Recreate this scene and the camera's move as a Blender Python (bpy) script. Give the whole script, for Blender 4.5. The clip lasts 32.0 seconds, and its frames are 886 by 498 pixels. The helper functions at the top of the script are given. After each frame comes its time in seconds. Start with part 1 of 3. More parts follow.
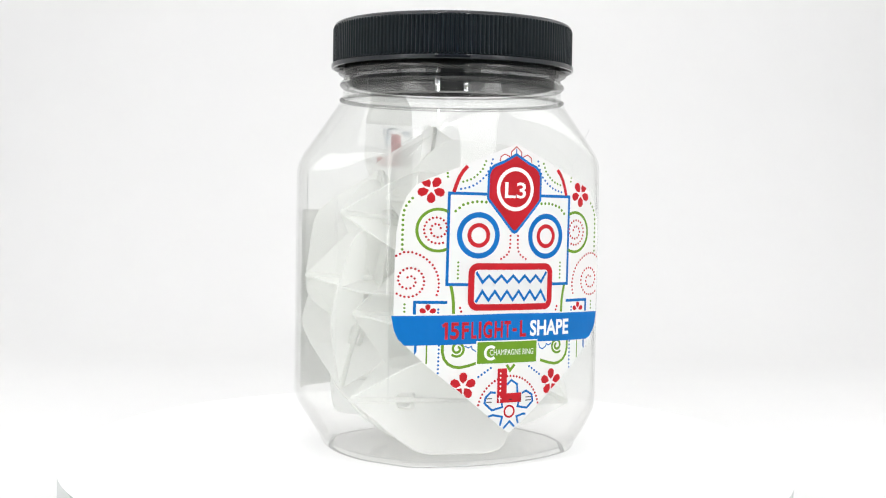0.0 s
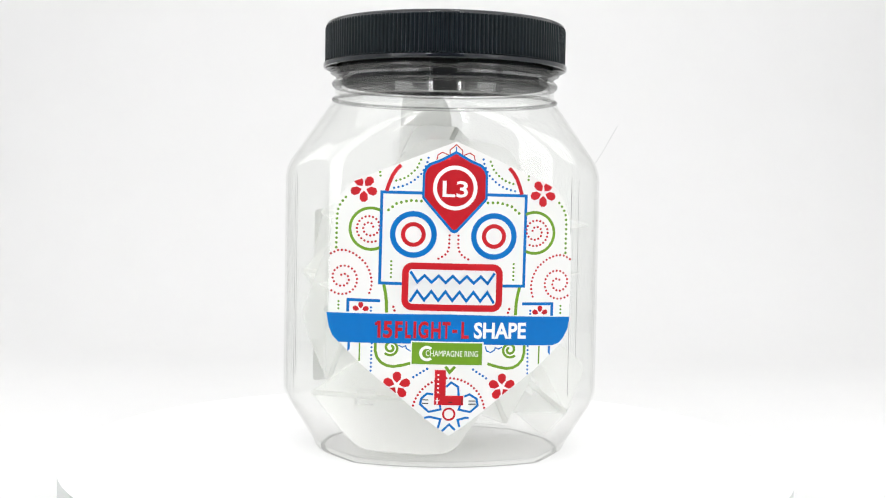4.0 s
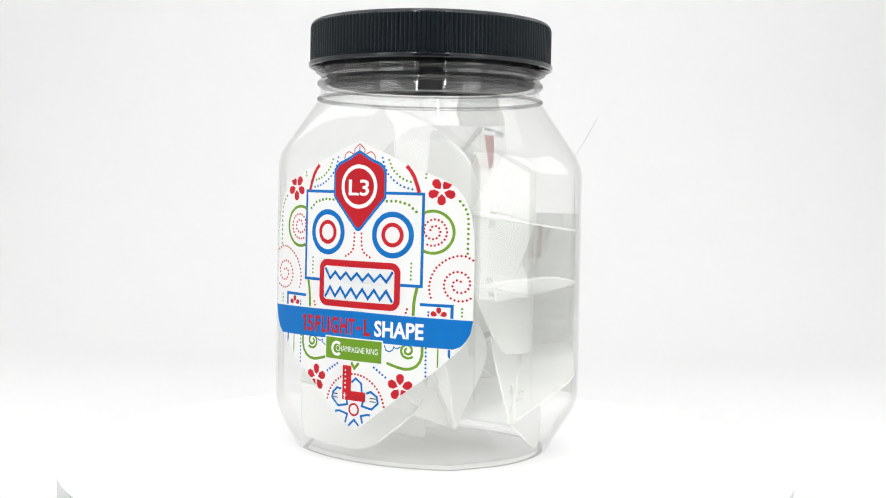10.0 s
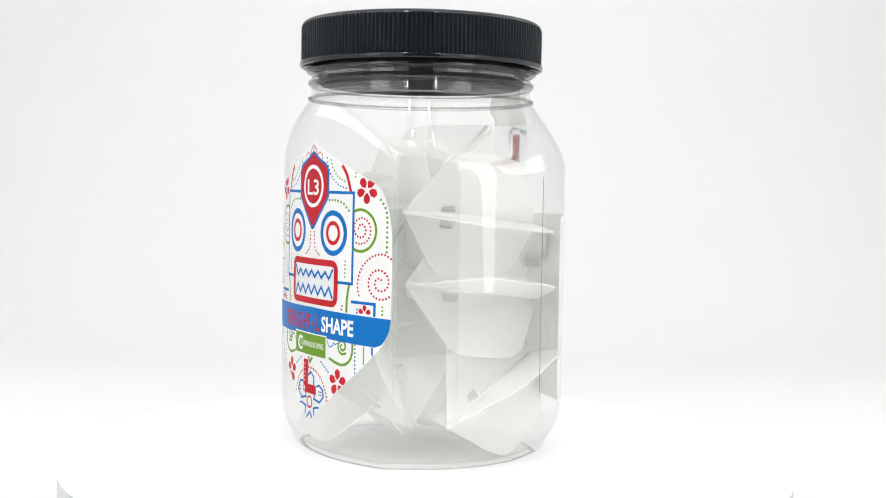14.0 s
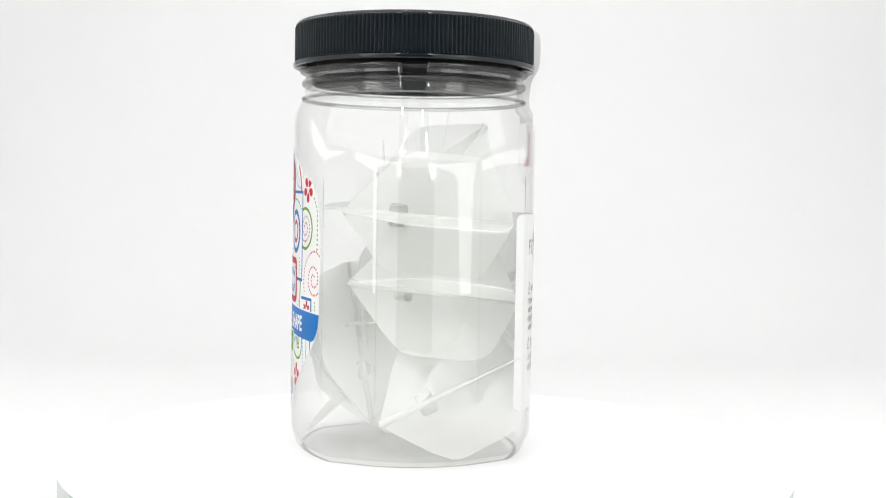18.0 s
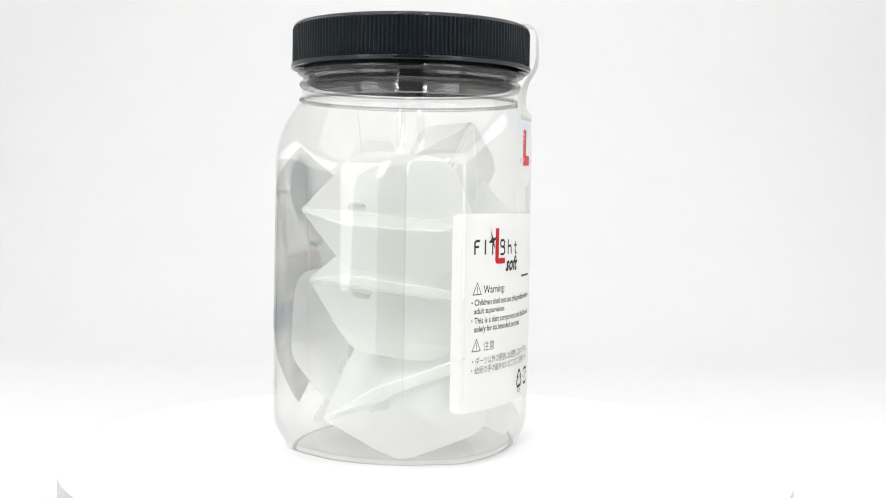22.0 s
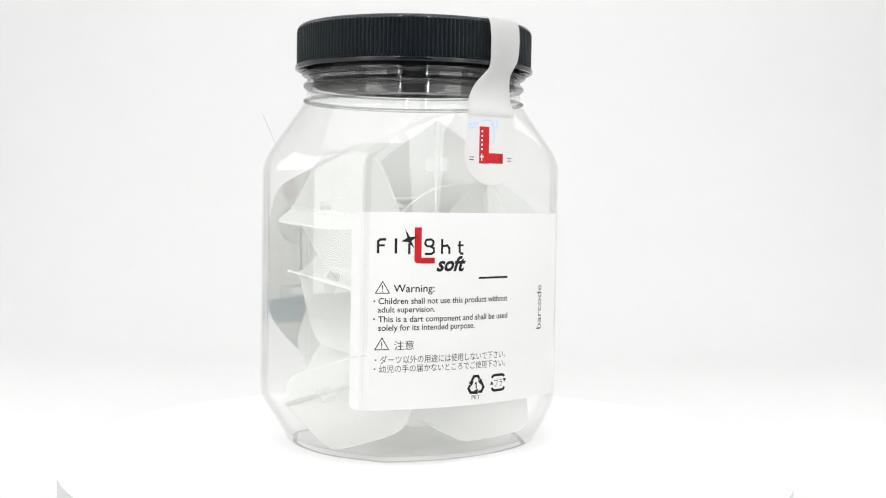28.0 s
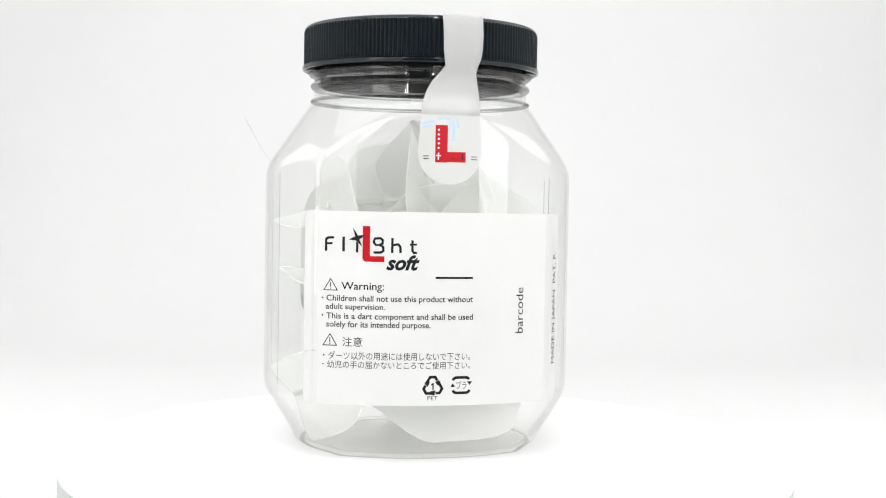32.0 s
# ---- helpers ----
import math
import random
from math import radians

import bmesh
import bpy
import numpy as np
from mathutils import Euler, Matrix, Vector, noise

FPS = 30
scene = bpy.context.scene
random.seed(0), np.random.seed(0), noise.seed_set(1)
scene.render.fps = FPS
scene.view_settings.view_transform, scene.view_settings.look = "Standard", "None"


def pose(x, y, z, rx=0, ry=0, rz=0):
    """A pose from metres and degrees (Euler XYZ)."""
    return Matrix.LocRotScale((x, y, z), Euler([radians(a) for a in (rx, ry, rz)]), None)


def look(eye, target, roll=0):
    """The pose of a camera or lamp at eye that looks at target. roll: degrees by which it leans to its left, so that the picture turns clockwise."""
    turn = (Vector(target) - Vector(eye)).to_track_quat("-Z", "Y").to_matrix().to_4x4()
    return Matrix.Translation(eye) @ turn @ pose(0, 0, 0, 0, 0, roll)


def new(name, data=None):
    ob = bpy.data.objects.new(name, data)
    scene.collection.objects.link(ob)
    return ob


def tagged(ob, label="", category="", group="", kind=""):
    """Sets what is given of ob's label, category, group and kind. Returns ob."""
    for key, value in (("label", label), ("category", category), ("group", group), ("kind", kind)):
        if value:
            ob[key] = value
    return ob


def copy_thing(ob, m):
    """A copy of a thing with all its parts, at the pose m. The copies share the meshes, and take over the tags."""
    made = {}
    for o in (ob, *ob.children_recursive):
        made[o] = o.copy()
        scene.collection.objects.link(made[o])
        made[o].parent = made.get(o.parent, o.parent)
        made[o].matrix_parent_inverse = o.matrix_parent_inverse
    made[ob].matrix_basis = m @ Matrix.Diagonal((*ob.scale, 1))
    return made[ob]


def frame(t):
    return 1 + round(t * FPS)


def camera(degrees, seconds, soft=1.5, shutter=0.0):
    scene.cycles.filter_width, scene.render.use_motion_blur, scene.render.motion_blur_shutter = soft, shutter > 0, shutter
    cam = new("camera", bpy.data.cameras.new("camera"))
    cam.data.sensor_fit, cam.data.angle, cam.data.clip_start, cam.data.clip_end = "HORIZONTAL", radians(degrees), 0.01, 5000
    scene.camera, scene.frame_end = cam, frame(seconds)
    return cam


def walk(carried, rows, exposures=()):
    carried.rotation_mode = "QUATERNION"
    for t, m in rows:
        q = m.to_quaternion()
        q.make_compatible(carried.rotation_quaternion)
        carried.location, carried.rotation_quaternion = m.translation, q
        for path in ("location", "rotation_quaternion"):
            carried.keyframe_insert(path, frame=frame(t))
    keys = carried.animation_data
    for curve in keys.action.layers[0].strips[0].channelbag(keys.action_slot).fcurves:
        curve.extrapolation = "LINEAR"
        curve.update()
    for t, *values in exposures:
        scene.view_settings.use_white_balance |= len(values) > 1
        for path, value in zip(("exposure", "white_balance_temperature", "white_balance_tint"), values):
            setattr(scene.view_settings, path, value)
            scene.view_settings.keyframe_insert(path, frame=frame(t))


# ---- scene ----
# The lens stands still before a turntable; lengths of small things are in millimetres (MM).
MM = 0.001
cam = camera(39.2, 32.0, soft=1.1)
EYE = Vector((0.0, -0.3455, 0.0665))
AHEAD = Vector((0.00998, 0.99910, -0.04115))
VIEW = look(EYE, EYE + AHEAD, 0.99)
scene.cycles.transparent_max_bounces = 40  # many clear walls and frosted wings lie behind one another
walk(cam, [(0, VIEW), (32, VIEW)], exposures=[(0, 0.0), (32, 0.0)])

# ---- light: a white photo box with a lit roof, added fill lamps and two boards of bare diodes ----
world = bpy.data.worlds.new("room_beyond")
scene.world = world
world.use_nodes = True
world.node_tree.nodes["Background"].inputs["Color"].default_value = (0.9, 0.95, 1.0, 1)
world.node_tree.nodes["Background"].inputs["Strength"].default_value = 0.15


def area_lamp(name, eye, target, sx, sy, watts, colour=(1, 1, 1)):
    data = bpy.data.lights.new(name, "AREA")
    data.shape, data.size, data.size_y, data.energy, data.color = "RECTANGLE", sx, sy, watts, colour
    ob = new(name, data)
    ob.matrix_world = look(eye, target)
    return ob


area_lamp("roof_light", (0, 0.10, 0.455), (0, 0.10, 0), 0.74, 0.76, 1.33, (1.0, 1.0, 1.0))
# unseen fill from both front corners, added to lift the jar and labels
area_lamp("front_fill_west", (-0.27, -0.395, 0.21), (0, 0, 0.05), 0.30, 0.44, 0.70, (1.0, 1.0, 1.0))
area_lamp("front_fill_east", (0.27, -0.395, 0.21), (0, 0, 0.05), 0.30, 0.44, 0.72, (1.0, 1.0, 1.0))

# unseen fill from both sides, added to brighten the jar's contents
area_lamp("side_fill_west", (-0.44, 0.0, 0.2), (0, 0, 0.08), 0.5, 0.36, 0.80, (1.0, 1.0, 1.0))
area_lamp("side_fill_east", (0.44, 0.0, 0.2), (0, 0, 0.08), 0.5, 0.36, 0.80, (1.0, 1.0, 1.0))

# ---- materials ----


def material(name):
    m = bpy.data.materials.new(name)
    m.use_nodes = True
    nt = m.node_tree
    return m, nt, nt.nodes["Principled BSDF"]


def plastic(name, colour, rough, bump=0.0, scale=900.0, spread=0.03, sheen=0.5):
    """Coated or moulded surface: colour with faint mottling, fine relief."""
    m, nt, b = material(name)
    tex = nt.nodes.new("ShaderNodeTexCoord")
    n1 = nt.nodes.new("ShaderNodeTexNoise")
    n1.inputs["Scale"].default_value, n1.inputs["Detail"].default_value = scale * 0.12, 3
    nt.links.new(tex.outputs["Object"], n1.inputs["Vector"])
    mix = nt.nodes.new("ShaderNodeMix")
    mix.data_type = "RGBA"
    mix.inputs[6].default_value = (*[max(0, c * (1 - spread)) for c in colour], 1)
    mix.inputs[7].default_value = (*[min(1, c * (1 + spread)) for c in colour], 1)
    nt.links.new(n1.outputs["Fac"], mix.inputs[0])
    nt.links.new(mix.outputs[2], b.inputs["Base Color"])
    b.inputs["Roughness"].default_value = rough
    b.inputs["Specular IOR Level"].default_value = sheen
    if bump:
        n2 = nt.nodes.new("ShaderNodeTexNoise")
        n2.inputs["Scale"].default_value = scale
        bp = nt.nodes.new("ShaderNodeBump")
        bp.inputs["Strength"].default_value, bp.inputs["Distance"].default_value = bump, 0.0002
        nt.links.new(tex.outputs["Object"], n2.inputs["Vector"])
        nt.links.new(n2.outputs["Fac"], bp.inputs["Height"])
        nt.links.new(bp.outputs["Normal"], b.inputs["Normal"])
    return m


def sheet(name, colour, through_share, rough=0.5, clear=0.0):
    """Thin white plastic or paper that lets part of the light through."""
    m, nt, b = material(name)
    tex = nt.nodes.new("ShaderNodeTexCoord")
    noise_tex = nt.nodes.new("ShaderNodeTexNoise")
    noise_tex.inputs["Scale"].default_value = 60
    nt.links.new(tex.outputs["Object"], noise_tex.inputs["Vector"])
    ramp = nt.nodes.new("ShaderNodeMix")
    ramp.data_type = "RGBA"
    ramp.inputs[6].default_value = (*[c * 0.97 for c in colour], 1)
    ramp.inputs[7].default_value = (*colour, 1)
    nt.links.new(noise_tex.outputs["Fac"], ramp.inputs[0])
    nt.links.new(ramp.outputs[2], b.inputs["Base Color"])
    b.inputs["Roughness"].default_value = rough
    b.inputs["Specular IOR Level"].default_value = 0.18
    t = nt.nodes.new("ShaderNodeBsdfTranslucent")
    nt.links.new(ramp.outputs[2], t.inputs["Color"])
    mix = nt.nodes.new("ShaderNodeMixShader")
    mix.inputs[0].default_value = through_share
    nt.links.new(b.outputs[0], mix.inputs[1])
    nt.links.new(t.outputs[0], mix.inputs[2])
    straight = nt.nodes.new("ShaderNodeBsdfTransparent")
    whole = nt.nodes.new("ShaderNodeMixShader")
    whole.inputs[0].default_value = clear
    nt.links.new(mix.outputs[0], whole.inputs[1])
    nt.links.new(straight.outputs[0], whole.inputs[2])
    nt.links.new(whole.outputs[0], nt.nodes["Material Output"].inputs["Surface"])
    return m


def ink(name, colour, cover=0.75):
    """Printing ink: part opaque pigment, part a colour filter over the film under it."""
    m, nt, b = material(name)
    tex = nt.nodes.new("ShaderNodeTexCoord")
    grain = nt.nodes.new("ShaderNodeTexNoise")
    grain.inputs["Scale"].default_value = 700
    nt.links.new(tex.outputs["Object"], grain.inputs["Vector"])
    tone = nt.nodes.new("ShaderNodeMix")
    tone.data_type = "RGBA"
    tone.inputs[6].default_value, tone.inputs[7].default_value = (*[c * 0.93 for c in colour], 1), (*[c * 1.05 for c in colour], 1)
    nt.links.new(grain.outputs["Fac"], tone.inputs[0])
    nt.links.new(tone.outputs[2], b.inputs["Base Color"])
    b.inputs["Roughness"].default_value, b.inputs["Specular IOR Level"].default_value = 0.4, 0.18
    lens = nt.nodes.new("ShaderNodeBsdfTransparent")
    lens.inputs["Color"].default_value = (*[math.sqrt(c) for c in colour], 1)
    mix = nt.nodes.new("ShaderNodeMixShader")
    mix.inputs[0].default_value = 1 - cover
    nt.links.new(b.outputs[0], mix.inputs[1])
    nt.links.new(lens.outputs[0], mix.inputs[2])
    nt.links.new(mix.outputs[0], nt.nodes["Material Output"].inputs["Surface"])
    return m


def clear_plastic(name, tint, index, straight=0.0, base_gloss=0.045):
    """Clear blow-moulded wall of that refractive index with faint waves, a share passed straight on, and gloss that rises at the edges."""
    m, nt, b = material(name)
    nt.nodes.remove(b)
    tex = nt.nodes.new("ShaderNodeTexCoord")
    waves = nt.nodes.new("ShaderNodeTexNoise")
    waves.inputs["Scale"].default_value, waves.inputs["Detail"].default_value = 55, 2
    bp = nt.nodes.new("ShaderNodeBump")
    bp.inputs["Strength"].default_value, bp.inputs["Distance"].default_value = 0.2, 0.0005
    nt.links.new(tex.outputs["Object"], waves.inputs["Vector"])
    nt.links.new(waves.outputs["Fac"], bp.inputs["Height"])
    rf = nt.nodes.new("ShaderNodeBsdfRefraction")
    rf.inputs["Color"].default_value = (*tint, 1)
    rf.inputs["IOR"].default_value, rf.inputs["Roughness"].default_value = index, 0.0
    gl = nt.nodes.new("ShaderNodeBsdfGlossy")
    gl.inputs["Roughness"].default_value = 0.008
    nt.links.new(bp.outputs["Normal"], gl.inputs["Normal"])
    lw = nt.nodes.new("ShaderNodeLayerWeight")
    lw.inputs["Blend"].default_value = 0.5
    power = nt.nodes.new("ShaderNodeMath")
    power.operation, power.inputs[1].default_value = "POWER", 5.0
    gloss = nt.nodes.new("ShaderNodeMath")
    gloss.operation, gloss.inputs[1].default_value, gloss.inputs[2].default_value = "MULTIPLY_ADD", 0.45, base_gloss
    nt.links.new(lw.outputs["Facing"], power.inputs[0])
    nt.links.new(power.outputs[0], gloss.inputs[0])
    mix = nt.nodes.new("ShaderNodeMixShader")
    nt.links.new(gloss.outputs[0], mix.inputs[0])
    tr = nt.nodes.new("ShaderNodeBsdfTransparent")
    tr.inputs["Color"].default_value = (*tint, 1)
    inner = nt.nodes.new("ShaderNodeMixShader")
    inner.inputs[0].default_value = straight
    nt.links.new(rf.outputs[0], inner.inputs[1])
    nt.links.new(tr.outputs[0], inner.inputs[2])
    nt.links.new(inner.outputs[0], mix.inputs[1])
    nt.links.new(gl.outputs[0], mix.inputs[2])
    nt.links.new(mix.outputs[0], nt.nodes["Material Output"].inputs["Surface"])
    return m


PET = clear_plastic("clear_pet", (0.995, 0.998, 0.993), 1.3, 1.0, 0.06)
PET_BASE = clear_plastic("clear_pet_base", (0.997, 0.997, 0.993), 1.1, 0.97, 0.07)
PET_NECK = clear_plastic("clear_pet_thick", (0.985, 0.985, 0.98), 1.25, 0.55, 0.08)
# grey tint stands in for the black lid mirrored in the bead
PET_BEAD_DIMMED = clear_plastic("dimmed_pet_bead", (0.74, 0.74, 0.73), 1.4, 0.6, 0.06)
# slightly grey tint helps out the dark line that light leaves along a fold
PET_FOLD_LINE = clear_plastic("dimmed_pet_corner", (0.93, 0.935, 0.935), 1.3, 0.4, 0.06)
PET_NECK_INSIDE = clear_plastic("clear_pet_thick_inside", (0.985, 0.985, 0.98), 1.22, 0.72, 0.012)
BLACK = plastic("black_polypropylene", (0.004, 0.0078, 0.0098), 0.42, 0.1, 2500, 0.15, 0.14)
BLACK_GLOSS = plastic("polished_black_polypropylene", (0.006, 0.008, 0.011), 0.06, 0.0, 2500, 0.15, 0.5)
PAPER = sheet("white_label_film", (0.82, 0.82, 0.81), 0.26, 0.35, 0.03)
SEAL_PAPER = sheet("white_seal_paper", (0.92, 0.92, 0.91), 0.62, 0.6, 0.15)
SEAL_FILM = sheet("milky_seal_film", (0.9, 0.9, 0.89), 0.55, 0.35, 0.22)
FLIGHT = sheet("frosted_flight_plastic", (0.984, 0.99, 0.97), 0.5, 0.4, 0.36)
RED = ink("red_ink", (0.53, 0.010, 0.018))
BLUE = ink("blue_ink", (0.0, 0.15, 0.50))
GREEN = ink("green_ink", (0.155, 0.325, 0.02))
WHITE = plastic("white_ink", (0.74, 0.74, 0.73), 0.4)
INK = plastic("black_ink", (0.009, 0.009, 0.01), 0.5, sheen=0.2)
LINER = plastic("matte_black_liner", (0.008, 0.0085, 0.009), 0.75, 0.1, 1500, 0.1, 0.06)
PALE_BLUE = plastic("pale_blue_smear", (0.48, 0.62, 0.82), 0.5)
BOX_WHITE = plastic("white_box_lining", (0.75, 0.75, 0.748), 0.8, 0.1, 400, 0.01)
DISC_WHITE = plastic("white_turntable_plastic", (0.86, 0.86, 0.86), 0.5, 0.05, 800, 0.01)
# disc plastic darkened to grey: the shade on the upright side is in the colour
SHADED_SKIRT = plastic("shade_toned_turntable_side", (0.55, 0.57, 0.565), 0.5, 0.05, 800, 0.02)
DARK = plastic("dark_room_wall", (0.03, 0.03, 0.032), 0.8)


def glowing(name, colour, strength):
    m, nt, b = material(name)
    e = nt.nodes.new("ShaderNodeEmission")
    e.inputs["Color"].default_value, e.inputs["Strength"].default_value = (*colour, 1), strength
    nt.links.new(e.outputs[0], nt.nodes["Material Output"].inputs["Surface"])
    return m


DIODE = glowing("diode_glow", (1, 1, 1), 50)

# ---- mesh helpers ----


def part(name, bm, mat, parent=None, label="", smooth=False, place=None):
    """Links a bmesh as one mesh object, under a thing or a part when parent is given."""
    me = bpy.data.meshes.new(name)
    bm.to_mesh(me)
    bm.free()
    me.materials.append(mat)
    if smooth:
        for p in me.polygons:
            p.use_smooth = True
    ob = new(name, me)
    if parent:
        ob.parent = parent
    if place:
        ob.matrix_basis = place
    if label:
        ob["label"] = label
    return ob


def soft_edges(ob, degrees=35):
    for e in ob.data.edges:
        e.use_edge_sharp = False
    ob.data.set_sharp_from_angle(angle=radians(degrees))
    return ob


def lathe(profile, n=160, ribs=None, closed=False):
    """Turned body from (r, z) in mm. ribs: rows whose radius alternates by that depth."""
    bm = bmesh.new()
    rings = []
    for k, (r, z) in enumerate(profile):
        ring = []
        for i in range(n):
            a = 2 * math.pi * i / n
            rr = r
            if ribs and k in ribs:
                rr = r + ribs[k] * (0.35 if i % 4 in (0, 1) else -0.65)
            ring.append(bm.verts.new((rr * math.cos(a) * MM, rr * math.sin(a) * MM, z * MM)))
        rings.append(ring)
    pairs = list(zip(rings, rings[1:])) + ([(rings[-1], rings[0])] if closed else [])
    for a, b in pairs:
        for i in range(n):
            j = (i + 1) % n
            bm.faces.new((a[i], a[j], b[j], b[i]))
    if not closed:
        if profile[0][0] > 0.01:
            bm.faces.new(rings[0][::-1])
        bm.faces.new(rings[-1])
    bmesh.ops.recalc_face_normals(bm, faces=bm.faces)
    return bm


# ---- the photo box ----


def sweep_backdrop():
    """Floor that curves up into the back wall, one sheet."""
    bm = bmesh.new()
    y1, zf, rad = 0.52, -0.022, 0.20
    prof = [(-0.43, zf), (-0.2, zf), (0.0, zf), (0.06, zf), (y1 - rad, zf)]
    for i in range(1, 13):
        a = math.pi / 2 * i / 12
        prof.append((y1 - rad + rad * math.sin(a), zf + rad - rad * math.cos(a)))
    prof += [(y1, 0.35), (y1, 0.5)]
    rows = [[bm.verts.new((x, y, z)) for x in np.linspace(-0.45, 0.45, 13)] for y, z in prof]
    for a, b in zip(rows, rows[1:]):
        for i in range(12):
            bm.faces.new((a[i], a[i + 1], b[i + 1], b[i]))
    ob = part("backdrop", bm, BOX_WHITE, smooth=True)
    tagged(ob, "white seamless sweep of a photo box", "backdrop", kind="structure")
    so = ob.modifiers.new("sheet", "SOLIDIFY")
    so.thickness, so.offset = 0.002, -1


def slab(name, x0, x1, y0, y1, z0, z1, mat, label, category, kind="structure"):
    bm = bmesh.new()
    bmesh.ops.create_cube(bm, size=1)
    for v in bm.verts:
        v.co = (x0 + (v.co.x + 0.5) * (x1 - x0), y0 + (v.co.y + 0.5) * (y1 - y0), z0 + (v.co.z + 0.5) * (z1 - z0))
    return tagged(part(name, bm, mat), label, category, kind=kind)


sweep_backdrop()
slab("wall_west", -0.46, -0.45, -0.42, 0.53, -0.04, 0.5, BOX_WHITE, "white lining of the photo box side", "wall")
slab("wall_east", 0.45, 0.46, -0.42, 0.53, -0.04, 0.5, BOX_WHITE, "white lining of the photo box side", "wall")
slab("ceiling", -0.46, 0.46, -0.42, 0.53, 0.5, 0.51, BOX_WHITE, "white roof of the photo box", "ceiling")
# the front flap has a narrow upright slit for the lens
slab("wall_south_a", -0.46, -0.12, -0.43, -0.42, -0.04, 0.5, BOX_WHITE, "white front flap of the photo box", "wall")
slab("wall_south_b", 0.12, 0.46, -0.43, -0.42, -0.04, 0.5, BOX_WHITE, "white front flap of the photo box", "wall")
slab("wall_south_c", -0.12, 0.12, -0.43, -0.42, 0.30, 0.5, BOX_WHITE, "white front flap above the lens slit", "wall")
slab("wall_curtain", -0.46, 0.46, -0.53, -0.52, -0.04, 0.51, DARK, "dark curtain of the room behind the lens", "wall")



def led_strip(place, length, diodes, size):
    """Board with two staggered rows of bare diodes; it runs upward from its base."""
    ob = tagged(new("led_strip"), "white light strip with two rows of bare glowing diodes", "light strip", "light strips of the photo box")
    ob.matrix_basis = place
    bm = bmesh.new()
    bmesh.ops.create_cube(bm, size=1)
    for v in bm.verts:
        v.co = (v.co.x * 0.034, v.co.y * 0.003, length * (0.5 + v.co.z))
    bmesh.ops.bevel(bm, geom=bm.edges[:], offset=0.0008, segments=1, affect="EDGES")
    part("board", bm, BOX_WHITE, ob)
    step = (length - 0.02) / diodes
    for k in range(diodes):
        bm = bmesh.new()
        bmesh.ops.create_uvsphere(bm, u_segments=8, v_segments=5, radius=size)
        part("diode", bm, DIODE, ob, place=pose((-0.008, 0.008)[k % 2], 0.002, 0.01 + step * (k + 0.5)))
    return ob


led_strip(pose(-0.105, -0.415, 0.10), 0.34, 22, 0.005)
led_strip(pose(0.105, -0.415, 0.10), 0.34, 22, 0.005)
# two more hang under the roof, from the front towards the back
led_strip(pose(-0.042, -0.30, 0.45, -90, 0, 0), 0.3, 20, 0.003)
led_strip(pose(0.042, -0.30, 0.45, -90, 0, 0), 0.3, 20, 0.003)

# ---- turntable ----
TURN0, RATE = 37.256, -6.2094
LID_X, LID_Y, YAW = 1.863, -5.956, -8.5
STEPS = [2 * k for k in range(17)]


def turned(t, m):
    return pose(0, 0, 0, 0, 0, TURN0 + RATE * t) @ m


turntable = tagged(new("turntable"), "round white motorised turntable with a rounded rim", "turntable")
TABLE = -1.7
disc_profile = [(0.01, 0.0), (94, 0.0), (96.4, -0.4), (98.0, -1.4), (98.8, -2.8), (99, -4.2), (97.5, -4.6), (0.01, -4.6)]
disc_profile = [(r, z + TABLE) for r, z in disc_profile]
soft_edges(part("disc", lathe(disc_profile), DISC_WHITE, turntable, smooth=True), 50)
# separate side below the disc so that it can carry the shade tone
skirt_profile = [(97.4, -4.7), (98.9, -4.5), (98.9, -16), (98, -17), (0.01, -17), (0.01, -4.7)]
soft_edges(part("skirt", lathe([(r, z + TABLE) for r, z in skirt_profile[::-1]]), SHADED_SKIRT, turntable, "plastic side greyed to show its shade", smooth=True), 50)
soft_edges(part("foot", lathe([(0.01, -18.7), (78, -18.7), (80, -19.5), (80, -22), (0.01, -22)]), DISC_WHITE, turntable, smooth=True), 40)

# ---- the jar: prism of eight soft faces cut by a cone above and below ----
FRONT_R, FRONT_B = 79.4, 32.3


def section():
    """One quarter of the plan, from the middle of the front to the middle of the side, then mirrored (x, y) with y depth."""
    pts = [(x, math.sqrt(FRONT_R ** 2 - x * x) - (FRONT_R - FRONT_B)) for x in np.linspace(0, 31.0, 30)]
    # chamfer, then the bulging side panel
    corner = [(31.5, 25.62)] + [(31.5 + 0.84 * k, 25.62 - 1.27 * k) for k in range(1, 10)] + [(39.9, 12.95)]
    side = [(40.05 + 2.5 * (1 - (y / 12.5) ** 2), y) for y in np.linspace(12.5, 0, 10)]
    return pts + corner + side


QUARTER = section()
QX = np.array([p[0] for p in QUARTER])
QY = np.array([p[1] for p in QUARTER])
CORNERS = [math.atan2(25.75, 31.35), math.atan2(12.75, 40.0)]
FOLDS = [q for c in CORNERS for q in (c, math.pi - c, math.pi + c, 2 * math.pi - c)]
ANGLES = sorted([2 * math.pi * i / 200 for i in range(200)] + [q + d for q in FOLDS for d in (-0.0028, 0.0028)])
NB = len(ANGLES)


def prism_radius(a):
    """Distance from the axis to the plan's outline at angle a."""
    x, y = abs(math.cos(a)), abs(math.sin(a))
    ang = np.arctan2(QY, QX)[::-1]
    rad = np.hypot(QX, QY)[::-1]
    return float(np.interp(math.atan2(y, x), ang, rad))


PRISM = [prism_radius(a) for a in ANGLES]


